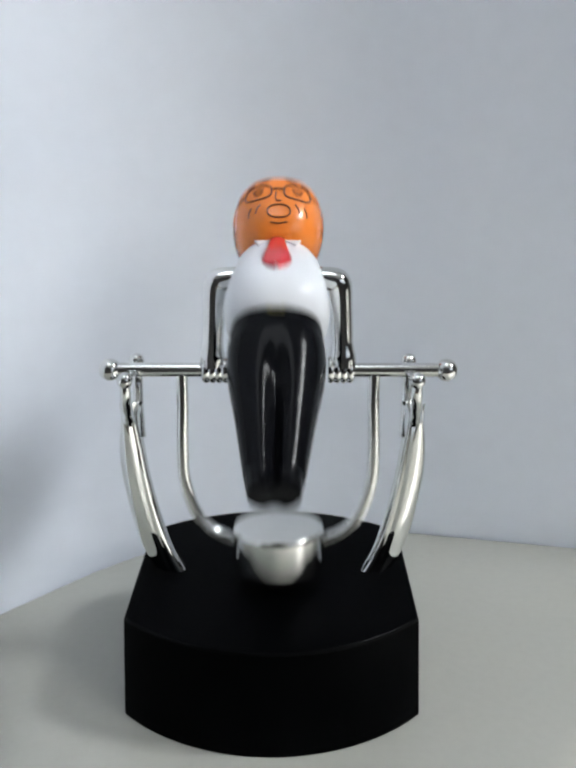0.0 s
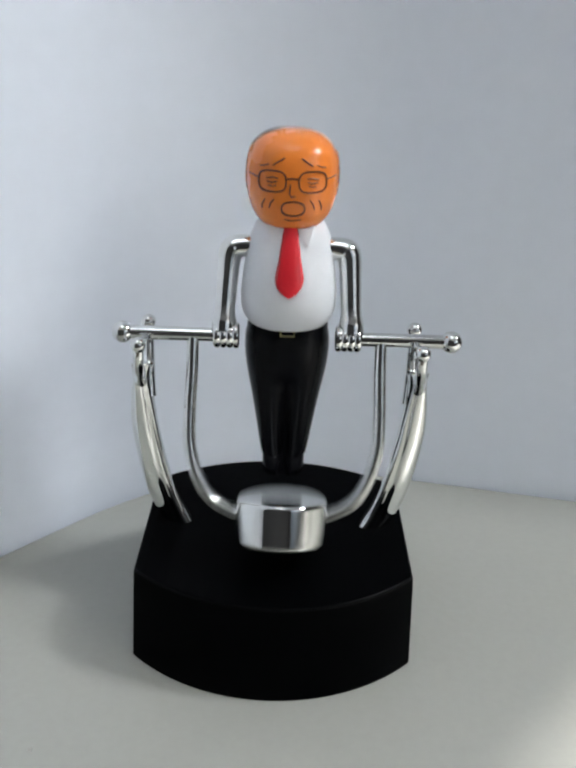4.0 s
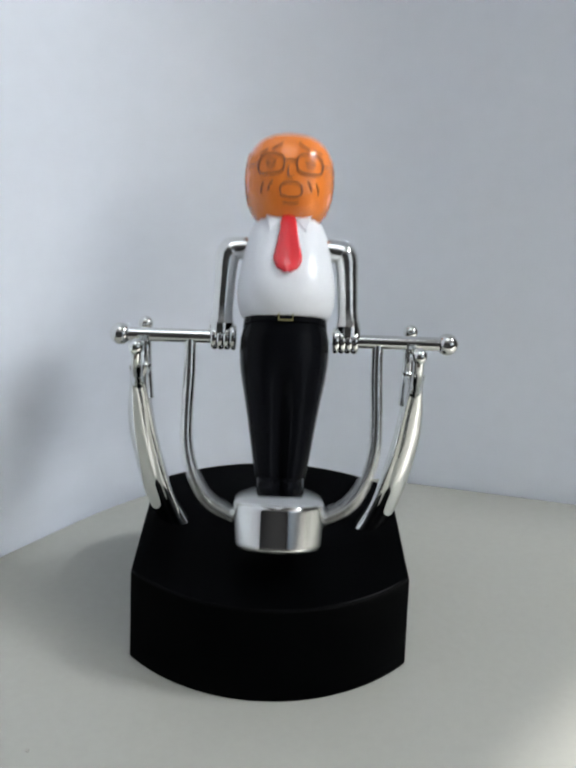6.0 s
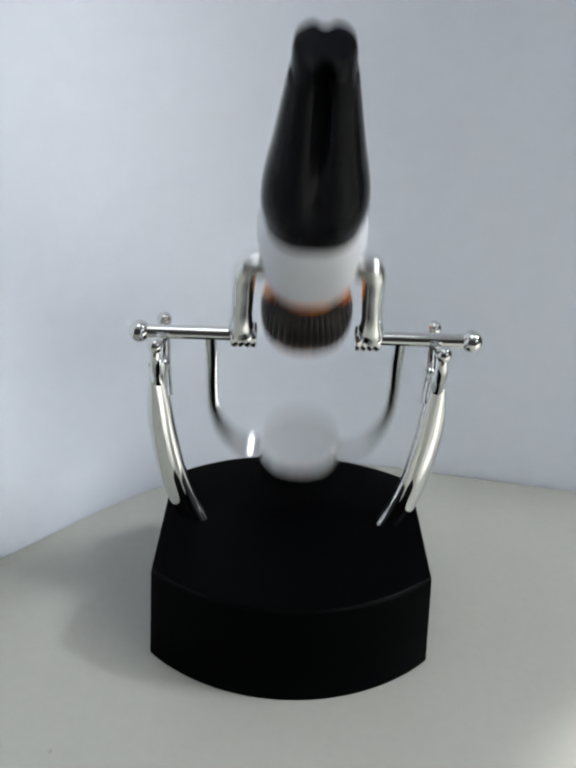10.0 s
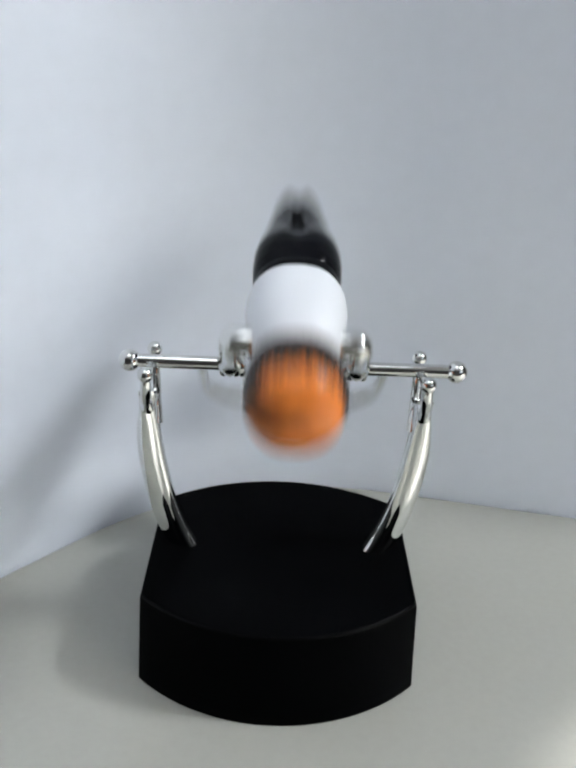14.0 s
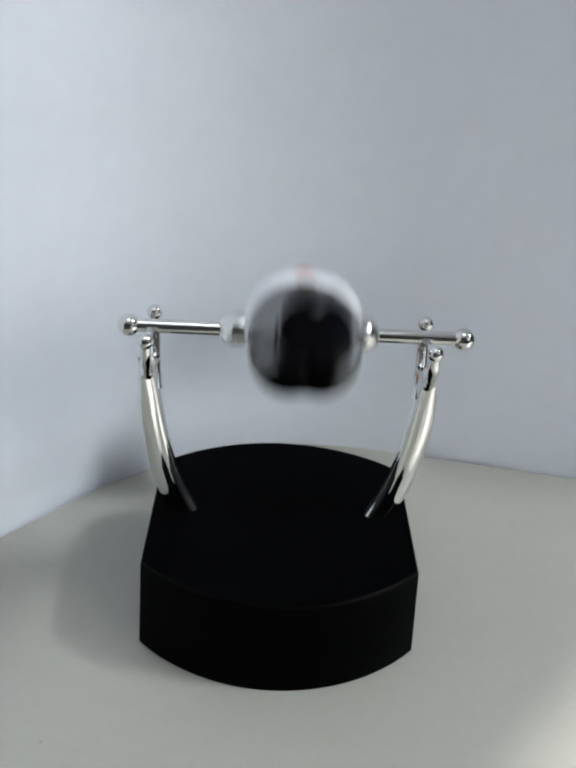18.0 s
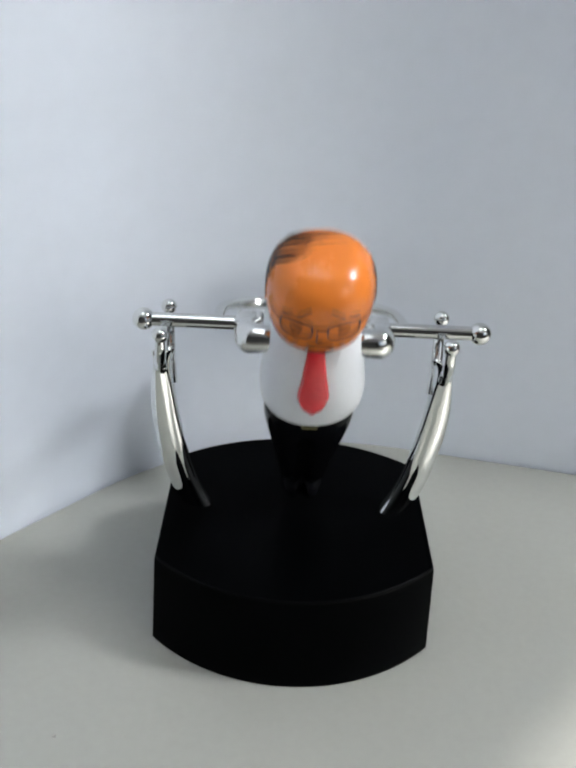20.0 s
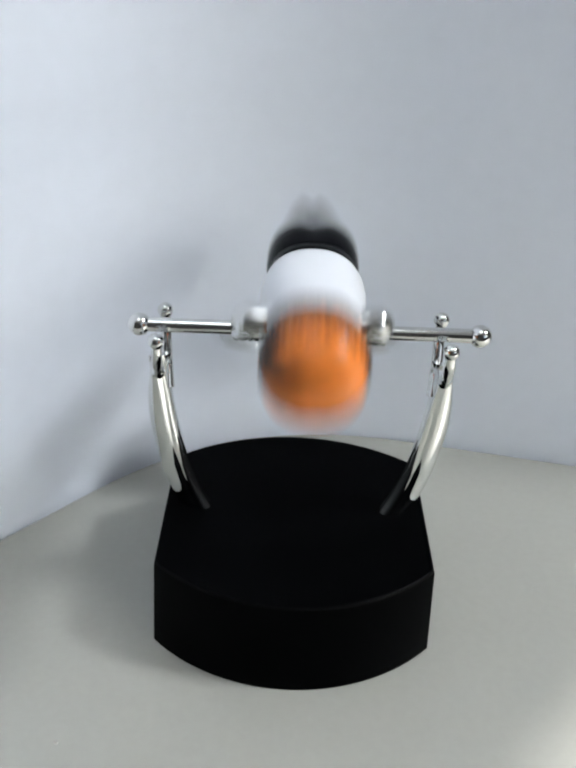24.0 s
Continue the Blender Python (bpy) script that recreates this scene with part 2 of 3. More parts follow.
for u0, u1, z0, z1 in ((WIN[0], WIN[0] + 0.05, WIN[2], WIN[3]), (WIN[1] - 0.05, WIN[1], WIN[2], WIN[3]),
                       (WIN[0] + 0.05, WIN[1] - 0.05, WIN[2], WIN[2] + 0.05), (WIN[0] + 0.05, WIN[1] - 0.05, WIN[3] - 0.05, WIN[3])):
    part("window_frame", bar_along(u0, u1, z0, z1, 0.02, 0.07), FRAME, window_1)
pane = part("pane", bar_along(WIN[0] + 0.05, WIN[1] - 0.05, WIN[2] + 0.05, WIN[3] - 0.05, 0.042, 0.048), GLASS, window_1)
pane.visible_shadow = False


def slab(z0, z1):
    bm = bmesh.new()
    grow = (FAR - CORNER).normalized() * 0.2
    ring = [CORNER - grow, CORNER - grow + ADDED_RECESS, FAR_R + RIGHT * 0.15 + ADDED_RECESS * 1.2, FAR + grow, FAR_L + LEFT * 0.15]
    lo, hi = [bm.verts.new((p.x, p.y, z0)) for p in ring], [bm.verts.new((p.x, p.y, z1)) for p in ring]
    bm.faces.new(lo), bm.faces.new(hi)
    for i in range(5):
        bm.faces.new((lo[i], lo[(i + 1) % 5], hi[(i + 1) % 5], hi[i]))
    return bm


tagged(part("floor", slab(LOW - 0.08, LOW), FLOOR), kind="structure")
tagged(part("ceiling", slab(TOP, TOP + 0.08), CEILING), kind="structure")

# the desk stands in the corner
desk = tagged(new("desk"), "pale grey laminate desk standing in the corner of the room", "desk")


def desk_top():
    bm = bmesh.new()
    e = 0.0015
    inner = [p - (RIGHT + LEFT).normalized() * -e for p in wall_outline()[1:-1]]
    line = [CORNER + LEFT * 0.42 + RIGHT * e] + inner + [CORNER + RIGHT * 1.3 + LEFT * e, CORNER + RIGHT * 1.3 + LEFT * 0.42]
    lo, hi = [bm.verts.new((p.x, p.y, -0.025)) for p in line], [bm.verts.new((p.x, p.y, 0.0)) for p in line]
    bm.faces.new(lo), bm.faces.new(hi)
    for i in range(len(line)):
        j = (i + 1) % len(line)
        bm.faces.new((lo[i], lo[j], hi[j], hi[i]))
    return bm


part("desktop", desk_top(), TABLE, desk, smooth=False)
for su, sv in ((0.06, 0.06), (0.06, 0.36), (1.2, 0.06), (1.2, 0.36)):
    foot = CORNER + RIGHT * su + LEFT * sv
    part("leg", block(foot.x - 0.02, foot.x + 0.02, foot.y - 0.02, foot.y + 0.02, LOW, -0.025), WOOD, desk)

# the hanging lamp, then a panel added under the ceiling as soft fill
ceiling_light = tagged(new("ceiling_light"), "round white lamp that hangs on a rod, switched on", "ceiling light")
ceiling_light.location = (KEY[0], KEY[1], KEY[2] + 0.06)
part("rim", turned([(-0.03, 0.205), (-0.028, 0.22), (0.0, 0.22)]), CEILING, ceiling_light)
part("diffuser", turned([(-0.045, 0.02), (-0.04, 0.15), (-0.031, 0.19), (-0.0302, 0.2)]), LAMP_MAT, ceiling_light)

part("rod", turned([(0.0, 0.012), (0.0, 0.2), (0.004, 0.2), (0.004, 0.012), (TOP - KEY[2] - 0.09, 0.012), (TOP - KEY[2] - 0.088, 0.05), (TOP - KEY[2] - 0.06, 0.05)]), CEILING, ceiling_light)
fill_panel = tagged(new("fill_panel"), "added square fill panel on the ceiling, out of view, glowing in place of bounce light", "ceiling light")
fill_panel.location = (*FILL_PANEL, TOP)
fill_panel.rotation_euler = (0.0, 0.0, math.atan2(LEFT.y, LEFT.x))
for dx, dy, lx, ly in ((-0.40, 0.0, 0.03, 0.43), (0.40, 0.0, 0.03, 0.43), (0.0, -0.40, 0.369, 0.03), (0.0, 0.40, 0.369, 0.03)):
    part("frame", block(dx - lx, dx + lx, dy - ly, dy + ly, -0.03, 0.0), CEILING, fill_panel)
part("diffuser", block(-0.366, 0.366, -0.366, 0.366, -0.02, -0.004), LAMP_MAT, fill_panel)

# ---- the swinging desk toy ----
BAR_X, BAR_Y, BAR_Z = 0.0020, 0.0, 0.1094        # the axle of the pendulum
ARM = 0.0300                                         # from the axle to the doll's shoulders
toy = tagged(new("kinetic_desk_toy"), "chrome balancing toy with a doll on a black plastic base", "desk toy")


def base_body():
    """A round block cut off straight at both sides, with a fine bevel."""
    half, h = 0.0469, 0.0365

    def bow(u, sag):
        r = (half ** 2 + sag ** 2) / (2 * sag)
        return math.sqrt(r * r - (u * half) ** 2) - (r - sag)

    us = [k / 20 - 1 for k in range(41)]
    out = [(u * half, -0.0299 - bow(u, 0.0194)) for u in us] + [(u * half, 0.0293 + bow(u, 0.0167)) for u in reversed(us)]
    bm = bmesh.new()
    rings = []
    for z, k in ((0.0, 1.024), (0.0008, 1.030), (0.0014, 1.0295), (h - 0.0016, 1.001), (h - 0.0012, 1.0), (h - 0.0005, 0.997),
                 (h - 0.0001, 0.991), (h, 0.984), (h, 0.97)):
        rings.append([bm.verts.new((x * k, y * k, z)) for x, y in out])
    n = len(out)
    for k, (r, s) in enumerate(zip(rings, rings[1:])):
        for i in range(n):
            bm.faces.new((r[i], r[(i + 1) % n], s[(i + 1) % n], s[i])).material_index = 1 if 4 <= k <= 5 else 0
    bm.faces.new(rings[0]), bm.faces.new(rings[-1])
    return bm


base = part("base", base_body(), [BLACK, BLACK_EDGE], toy, "black plastic base with a flat top and cut-off sides")


def post_strip(s):
    """A bent chrome strip with rounded edges that forks at the top; s is the side."""
    outer = [(0.0472, 0.0030, 0.0975), (0.0494, 0.0035, 0.0915), (0.0510, 0.0040, 0.0826), (0.0509, 0.0045, 0.0724), (0.0486, 0.0052, 0.0573),
             (0.0458, 0.0066, 0.0455), (0.0414, 0.0085, 0.0355)]
    inner = [(0.0458, 0.0005, 0.0978), (0.0446, 0.0008, 0.0915), (0.0432, 0.0008, 0.0822), (0.0415, 0.0002, 0.0705), (0.0383, -0.0006, 0.0553),
             (0.0344, -0.0012, 0.0433), (0.0310, -0.0018, 0.0355)]
    bm = bmesh.new()
    rings, SIDES = [], 72
    front, back = smooth_line(inner), smooth_line(outer)
    for i, (f, q) in enumerate(zip(front, back)):
        j = min(i + 1, len(front) - 1)
        along = ((front[j] + back[j]) - (front[max(i - 1, 0)] + back[max(i - 1, 0)])).normalized()
        mid, across = (f + q) / 2, (q - f) / 2
        nrm = across.cross(along).normalized() * 0.0042
        ring = []
        for k in range(SIDES):
            c, w = math.cos(2 * math.pi * k / SIDES), math.sin(2 * math.pi * k / SIDES)
            # a shallow hollow runs down along the inner edge
            hollow = 0.22 * math.exp(-((c + 0.74) / 0.13) ** 2)
            p = mid + across * c + nrm * w * (1 - hollow)
            ring.append(bm.verts.new((s * p.x, p.y, p.z)))
        rings.append(ring)
    for r, t in zip(rings, rings[1:]):
        for i in range(SIDES):
            bm.faces.new((r[i], r[(i + 1) % SIDES], t[(i + 1) % SIDES], t[i]))
    bm.faces.new(rings[0]), bm.faces.new(rings[-1])
    # the two prongs
    for pts in ([(0.0457, -0.0110, 0.1075), (0.0458, -0.0106, 0.1035), (0.0464, -0.0075, 0.0990), (0.0470, -0.0030, 0.0950), (0.0474, 0.0010, 0.0905)],
                [(0.0457, 0.0110, 0.1075), (0.0457, 0.0108, 0.1020), (0.0455, 0.0085, 0.0970), (0.0450, 0.0050, 0.0915), (0.0444, 0.0020, 0.0850)]):
        line = smooth_line(pts, 5)
        tube([(s * p.x, p.y, p.z) for p in line], [0.0017 + 0.0005 * k / len(line) for k in range(len(line))], 16, bm)
    return bm


for s in (-1, 1):
    post = part("post", post_strip(s), CHROME, toy, "bent chrome strip post with a forked top")
    for y in (-0.0110, 0.0110):
        part("knob", turned(ball_profile(0.0026, 14), "z", (s * 0.0457, y, 0.1092)), CHROME, post)

# the pendulum: its space has the axle at the origin and the weight below
U_X = 0.0312


def u_rod():
    pts = [(-U_X, 0, 0.0), (-U_X, 0, -0.012), (-U_X - 0.0004, 0, -0.026), (-U_X, 0, -0.0375), (-U_X + 0.0030, 0, -0.0480),
           (-U_X + 0.0085, 0, -0.0558), (-0.0140, 0, -0.0602)]
    line = smooth_line(pts, 7)
    return tube(line + [Vector((0, 0, -0.0614))] + [Vector((-p.x, p.y, p.z)) for p in reversed(line)], 0.0020, 18)


pendulum = part("pendulum", u_rod(), CHROME, toy, "chrome U-shaped pendulum rod")
W0, W1 = -0.0688, -0.0540                            # the weight's lower and upper end
part("weight", turned([(W0, 0.0030), (W0, 0.0143), (W0, 0.0146), (W0 + 0.0002, 0.0150), (W0 + 0.0005, 0.0152), (W0 + 0.0012, 0.0153),
                       (W0 + 0.0016, 0.0153), (W1 - 0.0016, 0.0153), (W1 - 0.0013, 0.0153), (W1 - 0.0006, 0.0151), (W1 - 0.0002, 0.0147),
                       (W1, 0.0140), (W1, 0.0136), (W1, 0.0030)], "z", sides=64), CHROME, pendulum, "polished chrome cylinder weight")
part("magnet_face", turned([(W0 - 0.0004, 0.0020), (W0 - 0.0004, 0.0138), (W0, 0.0141)], "z", sides=48), MAGNET, pendulum, "dark round magnet face")
for s in (-1, 1):
    part("shaft", turned([(s * 0.0180, 0.0023), (s * 0.0525, 0.0023)], "x"), CHROME, pendulum)
    part("ball_end", turned([(s * h, r) for h, r in ball_profile(0.0037, 16, 0.0545)], "x"), CHROME, pendulum)
    # a closed fist round the shaft: four finger ridges and a thumb
    prof = [(0.0158, 0.0020), (0.0159, 0.0034)]
    for k in range(4):
        h = 0.0159 + 0.0021 * k
        prof += [(h + 0.0003, 0.0042), (h + 0.0008, 0.0044), (h + 0.0013, 0.0044), (h + 0.0018, 0.0042), (h + 0.0021, 0.0040)]
    prof += [(0.0244, 0.0032), (0.0246, 0.0023)]
    part("fist", turned([(s * h, r) for h, r in prof], "x", sides=32), CHROME, pendulum)
    # the bent arm: wide cuff at the wrist, straight forearm, elbow turned in to the shoulder
    arm_line = smooth_line([(s * 0.0212, 0, 0.0012), (s * 0.0211, 0, 0.0050), (s * 0.0209, 0, 0.0085), (s * 0.0204, 0, 0.0180), (s * 0.0199, 0, ARM - 0.0044),
                            (s * 0.0190, 0, ARM - 0.0016), (s * 0.0168, 0, ARM - 0.0006), (s * 0.0125, 0, ARM - 0.0002)], 6)
    girth = np.interp(range(len(arm_line)), (0, 5, 9, 13, 20, 26, 31, 36, 42), (0.0042, 0.0042, 0.0038, 0.0034, 0.0036, 0.0040, 0.0042, 0.0039, 0.0035))
    part("arm", tube(arm_line, [float(g) for g in girth], 24, flat=1.1), CHROME, pendulum)


# the doll, one plain mesh; its space has the shoulder axle at the origin and looks to -y
def ring_at(bm, z, half_x, half_y, power=2.3, cy=0.0, cleft=0.0, sides=56):
    ring = []
    for k in range(sides):
        a = 2 * math.pi * k / sides
        c, s = math.cos(a), math.sin(a)
        r = (abs(c) ** power + abs(s) ** power) ** (-1 / power)
        x, y = half_x * r * c, half_y * r * s
        y *= 1 - cleft * math.exp(-(x / (half_x * 0.22)) ** 2)
        ring.append(bm.verts.new((x, y + cy, z)))
    return ring


def skin_rings(bm, rings, mat, close=(True, True)):
    n = len(rings[0])
    for r, s in zip(rings, rings[1:]):
        for k in range(n):
            f = bm.faces.new((r[k], r[(k + 1) % n], s[(k + 1) % n], s[k]))
            c = f.calc_center_median()
            f.material_index = mat(c) if callable(mat) else mat
    for i, on in zip((0, -1), close):
        if on:
            f = bm.faces.new(rings[i])
            c = f.calc_center_median()
            f.material_index = mat(c) if callable(mat) else mat


HEAD_Z, HEAD_H = 0.0213, 0.0157


def head_half(z):
    """Half width and half depth of the head at a height."""
    u = max(-1.0, min(1.0, (z - HEAD_Z) / HEAD_H))
    k = (1 - abs(u) ** 3.2) ** (1 / 2.5)
    jaw = 1.0 - 0.10 * max(0.0, -u)
    return 0.0145 * k * jaw, 0.0148 * k * jaw


def head_front(x, z, lift=0.0002):
    hx, hy = head_half(z)
    return Vector((x, -hy * (1 - min(1.0, abs(x / hx)) ** 2.3) ** (1 / 2.3) - lift, z))


def head_mat(c):
    u = (c.z - HEAD_Z) / HEAD_H
    edge = 0.0016 * noise.noise(Vector((c.x * 900, c.y * 300, c.z * 900))) + 0.0008 * noise.noise(Vector((c.x, c.y, c.z)) * 2300)
    side = max(0.0, (abs(c.x) - 0.0085) / 0.006)
    if c.y > -0.0022 + 0.011 * max(0, -u) + edge and -0.80 < u < 0.44 + 110 * edge + (0.26 if c.x < 0 else 0.16) * side:
        return 4
    return 0


def body_front(z):
    zs = [-0.0276, -0.0243, -0.0205, -0.0155, -0.0100, -0.0040, 0.0020, 0.0075, 0.0100]
    ys = [0.0130, 0.0150, 0.0165, 0.0168, 0.0158, 0.0138, 0.0112, 0.0084, 0.0060]
    return float(np.interp(z, zs, ys))


def doll():
    bm = bmesh.new()
    # legs and shoes: half width, half depth, centre, cleft
    legs = [(-0.0840, 0.0066, 0.0060, -0.0030, 0.14), (-0.0837, 0.0071, 0.0074, -0.0030, 0.40), (-0.0815, 0.0075, 0.0080, -0.0030, 0.58),
            (-0.0795, 0.0075, 0.0074, -0.0022, 0.62), (-0.0781, 0.0074, 0.0062, -0.0010, 0.60), (-0.0775, 0.0082, 0.0066, -0.0006, 0.58),
            (-0.0700, 0.0094, 0.0076, -0.0002, 0.50), (-0.0600, 0.0110, 0.0092, 0.0004, 0.42), (-0.0520, 0.0124, 0.0107, 0.0008, 0.32),
            (-0.0480, 0.0132, 0.0119, 0.0014, 0.24), (-0.0440, 0.0139, 0.0130, 0.0018, 0.15), (-0.0400, 0.0144, 0.0136, 0.0018, 0.08),
            (-0.0360, 0.0146, 0.0138, 0.0014, 0.04), (-0.0320, 0.0144, 0.0136, 0.0008, 0.02), (-0.0290, 0.0137, 0.0131, 0.0004, 0.0),
            (-0.0270, 0.0130, 0.0126, 0.0, 0.0), (-0.0250, 0.0128, 0.0124, 0.0, 0.0)]
    fine = []
    for i in range(len(legs) - 1):
        for k in range(3):
            fine.append(tuple(a + (b - a) * k / 3 for a, b in zip(legs[i], legs[i + 1])))
    fine.append(legs[-1])
    skin_rings(bm, [ring_at(bm, z, hx, hy, 2.4, cy, cl) for z, hx, hy, cy, cl in fine], 2)
    # belt
    skin_rings(bm, [ring_at(bm, z, hx, hy, 2.4) for z, hx, hy in
                    ((-0.0284, 0.0134, 0.0129), (-0.0282, 0.0138, 0.0133), (-0.0258, 0.0135, 0.0131), (-0.0254, 0.0130, 0.0126))], 2)
    # shirt
    shirt = [(-0.0264, 0.0118), (-0.0260, 0.0132), (-0.0250, 0.0141), (-0.0235, 0.0150), (-0.0205, 0.0158), (-0.0160, 0.0160), (-0.0095, 0.0153),
             (-0.0030, 0.0143), (0.0030, 0.0131), (0.0070, 0.0114), (0.0095, 0.0085), (0.0100, 0.0055)]
    rings = []
    for z, hx in shirt:
        back = min(hx * 0.9, 0.0130)
        rings.append(ring_at(bm, z, hx, (body_front(z) + back) / 2, 2.3, (back - body_front(z)) / 2))
    skin_rings(bm, rings, 1)
    # head
    us = [math.sin(math.pi / 2 * (k / 44 - 1)) for k in range(89)]
    rings = []
    for u in us:
        hx, hy = head_half(HEAD_Z + HEAD_H * u * 0.998)
        ring = ring_at(bm, HEAD_Z + HEAD_H * u, max(hx, 0.0008), max(hy, 0.0008), 2.3, 0.0, 0.0, 480)
        for v in ring:
            if head_mat(v.co) == 4:                  # the hair stands proud of the skin, moulded in upright locks
                a = math.atan2(v.co.y, v.co.x)
                lock = abs(math.sin(a * 21.5 + 0.5 * math.sin(a * 5.0) + 0.25 * math.sin(v.co.z * 700)))
                k = 1.004 + 0.030 * lock ** 0.6
                v.co.x, v.co.y = v.co.x * k, v.co.y * k
        rings.append(ring)
    skin_rings(bm, rings, head_mat)
    # tie: a narrow knot that widens like a drop
    rows = []
    for k in range(19):
        u = k / 18
        z = 0.0085 - 0.0217 * u
        w = 0.0026 + 0.0039 * u ** 1.3 if u < 0.74 else 0.00524 * math.sqrt(max(0.0, 1 - ((u - 0.74) / 0.262) ** 2))
        row = []
        for j in range(9):
            v = j / 4 - 1
            x = w * v
            y = -body_front(z) * (1 - (abs(x) / 0.015) ** 2.3) ** (1 / 2.3) - 0.0003 - 0.0012 * math.sqrt(max(0.0, 1 - v * v))
            row.append(bm.verts.new((x, y + (0.0012 if abs(v) == 1 else 0.0), z)))
        rows.append(row)
    for r, s in zip(rows, rows[1:]):
        for j in range(8):
            bm.faces.new((r[j], r[j + 1], s[j + 1], s[j])).material_index = 3
    # collar flaps
    for s in (-1, 1):
        flap = [(s * 0.0006, 0.0085), (s * 0.0075, 0.0088), (s * 0.0058, 0.0025)]
        lo = [bm.verts.new((x, -body_front(z) * (1 - (abs(x) / 0.015) ** 2.3) ** (1 / 2.3) - 0.0007, z)) for x, z in flap]
        hi = [bm.verts.new((v.co.x, v.co.y + 0.002, v.co.z)) for v in lo]
        bm.faces.new(lo).material_index = 1
        for i in range(3):
            bm.faces.new((lo[i], lo[(i + 1) % 3], hi[(i + 1) % 3], hi[i])).material_index = 1
    # buckle
    for pts in ([(-0.0022, -0.0281), (0.0022, -0.0281), (0.0022, -0.0253), (-0.0022, -0.0253), (-0.0022, -0.0281)],):
        tube([(x, -0.0136, z) for x, z in pts], 0.00035, 6, bm, True, 6)

    def stroke(pts, r=0.00026):
        tube([head_front(x, HEAD_Z + z + 0.0016) for x, z in pts], r, 6, bm, True, 5)

    def loop(cx, cz, rx, rz, p=2.6):
        return [(cx + rx * math.copysign(abs(math.cos(a)) ** (2 / p), math.cos(a)), cz + rz * math.copysign(abs(math.sin(a)) ** (2 / p), math.sin(a)))
                for a in (2 * math.pi * k / 28 for k in range(29))]

    # drawn marks: spectacles, brows, nose, mouth, cheek lines
    for s in (-1, 1):
        stroke(loop(s * 0.0062, 0.0004, 0.0042, 0.0032, 3.0))
        stroke([(s * 0.0046, 0.0014), (s * 0.0062, 0.0017), (s * 0.0080, 0.0012)], 0.0002)
        stroke([(s * 0.0048, 0.0004), (s * 0.0062, 0.0001), (s * 0.0078, 0.0003)], 0.0002)
        stroke([(s * 0.0050, -0.0007), (s * 0.0062, -0.0011), (s * 0.0074, -0.0008)], 0.00014)
        stroke([(s * 0.0026, 0.0074), (s * 0.0044, 0.0062), (s * 0.0060, 0.0052)])
        stroke([(s * 0.0074, 0.0054), (s * 0.0088, 0.0048), (s * 0.0100, 0.0046)], 0.0002)
        stroke([(s * 0.0104, 0.0010), (s * 0.0120, 0.0014), (s * 0.0134, 0.0016)], 0.0002)
        stroke([(s * 0.0056, -0.0052), (s * 0.0066, -0.0064), (s * 0.0070, -0.0080)], 0.00022)
        stroke([(s * 0.0084, -0.0054), (s * 0.0092, -0.0070), (s * 0.0092, -0.0084)], 0.0002)
    stroke([(-0.0021, 0.0012), (0.0, 0.0015), (0.0021, 0.0012)])
    stroke([(-0.0006, -0.0004), (-0.0008, -0.0032), (-0.0003, -0.0041), (0.0010, -0.0040)], 0.00024)
    stroke(loop(0.0004, -0.0080, 0.0036, 0.0023, 2.4))
    stroke([(-0.0022, -0.0116), (0.0004, -0.0121), (0.0030, -0.0115)], 0.0002)
    # combed strands over the bald top
    rnd = random.Random(11)
    for i in range(15):
        x0, y0 = -0.0130 + 0.0002 * (i % 3), 0.0004 + 0.00072 * i
        long = rnd.uniform(0.008, 0.013) if i < 6 else rnd.uniform(0.012, 0.021)
        thick = rnd.uniform(0.00020, 0.00042)
        pts = []
        for k in range(13):
            u = k / 12
            x, y = x0 + long * u, y0 - 0.0022 * math.sin(math.pi * u) + rnd.uniform(-0.0001, 0.0001)
            q = (abs(x / 0.0145) ** 2.3 + abs(y / 0.0148) ** 2.3) ** (1 / 2.3)
            z = HEAD_Z + HEAD_H * (1 - min(q, 0.999) ** 2.5) ** (1 / 3.2)
            pts.append((x, y, z))
        tube(pts, [thick * (1 - (k / 12) ** 1.3) + 0.00005 for k in range(13)], 6, bm, True, 5 if i % 3 == 1 else 4)
    for v in bm.verts:
        if v.co.z < 0:
            v.co.z += 0.03 * min(-v.co.z, 0.028)
        if v.co.z < -0.03:
            v.co.z += 0.0008 * min(1.0, (-0.03 - v.co.z) / 0.05)
        v.co.z += 0.0006
    return bm


figurine = part("figurine", doll(), [SKIN, SHIRT, TROUSERS, TIE, HAIR, INK, BRASS], toy,
                "painted doll with orange head, white shirt, red tie and black trousers")

# a crumb on the desk
bm = bmesh.new()
bmesh.ops.create_icosphere(bm, subdivisions=2, radius=0.0010)
for v in bm.verts:
    v.co *= 0.75 + 0.5 * noise.noise(v.co * 1800)
    v.co.z = max(v.co.z * 0.6, -0.00025)
crumb = tagged(part("crumb", bm, WOOD), "tiny grey crumb lying on the pale desk", "crumb")
crumb.location = (-0.0726, -0.0737, 0.00024)


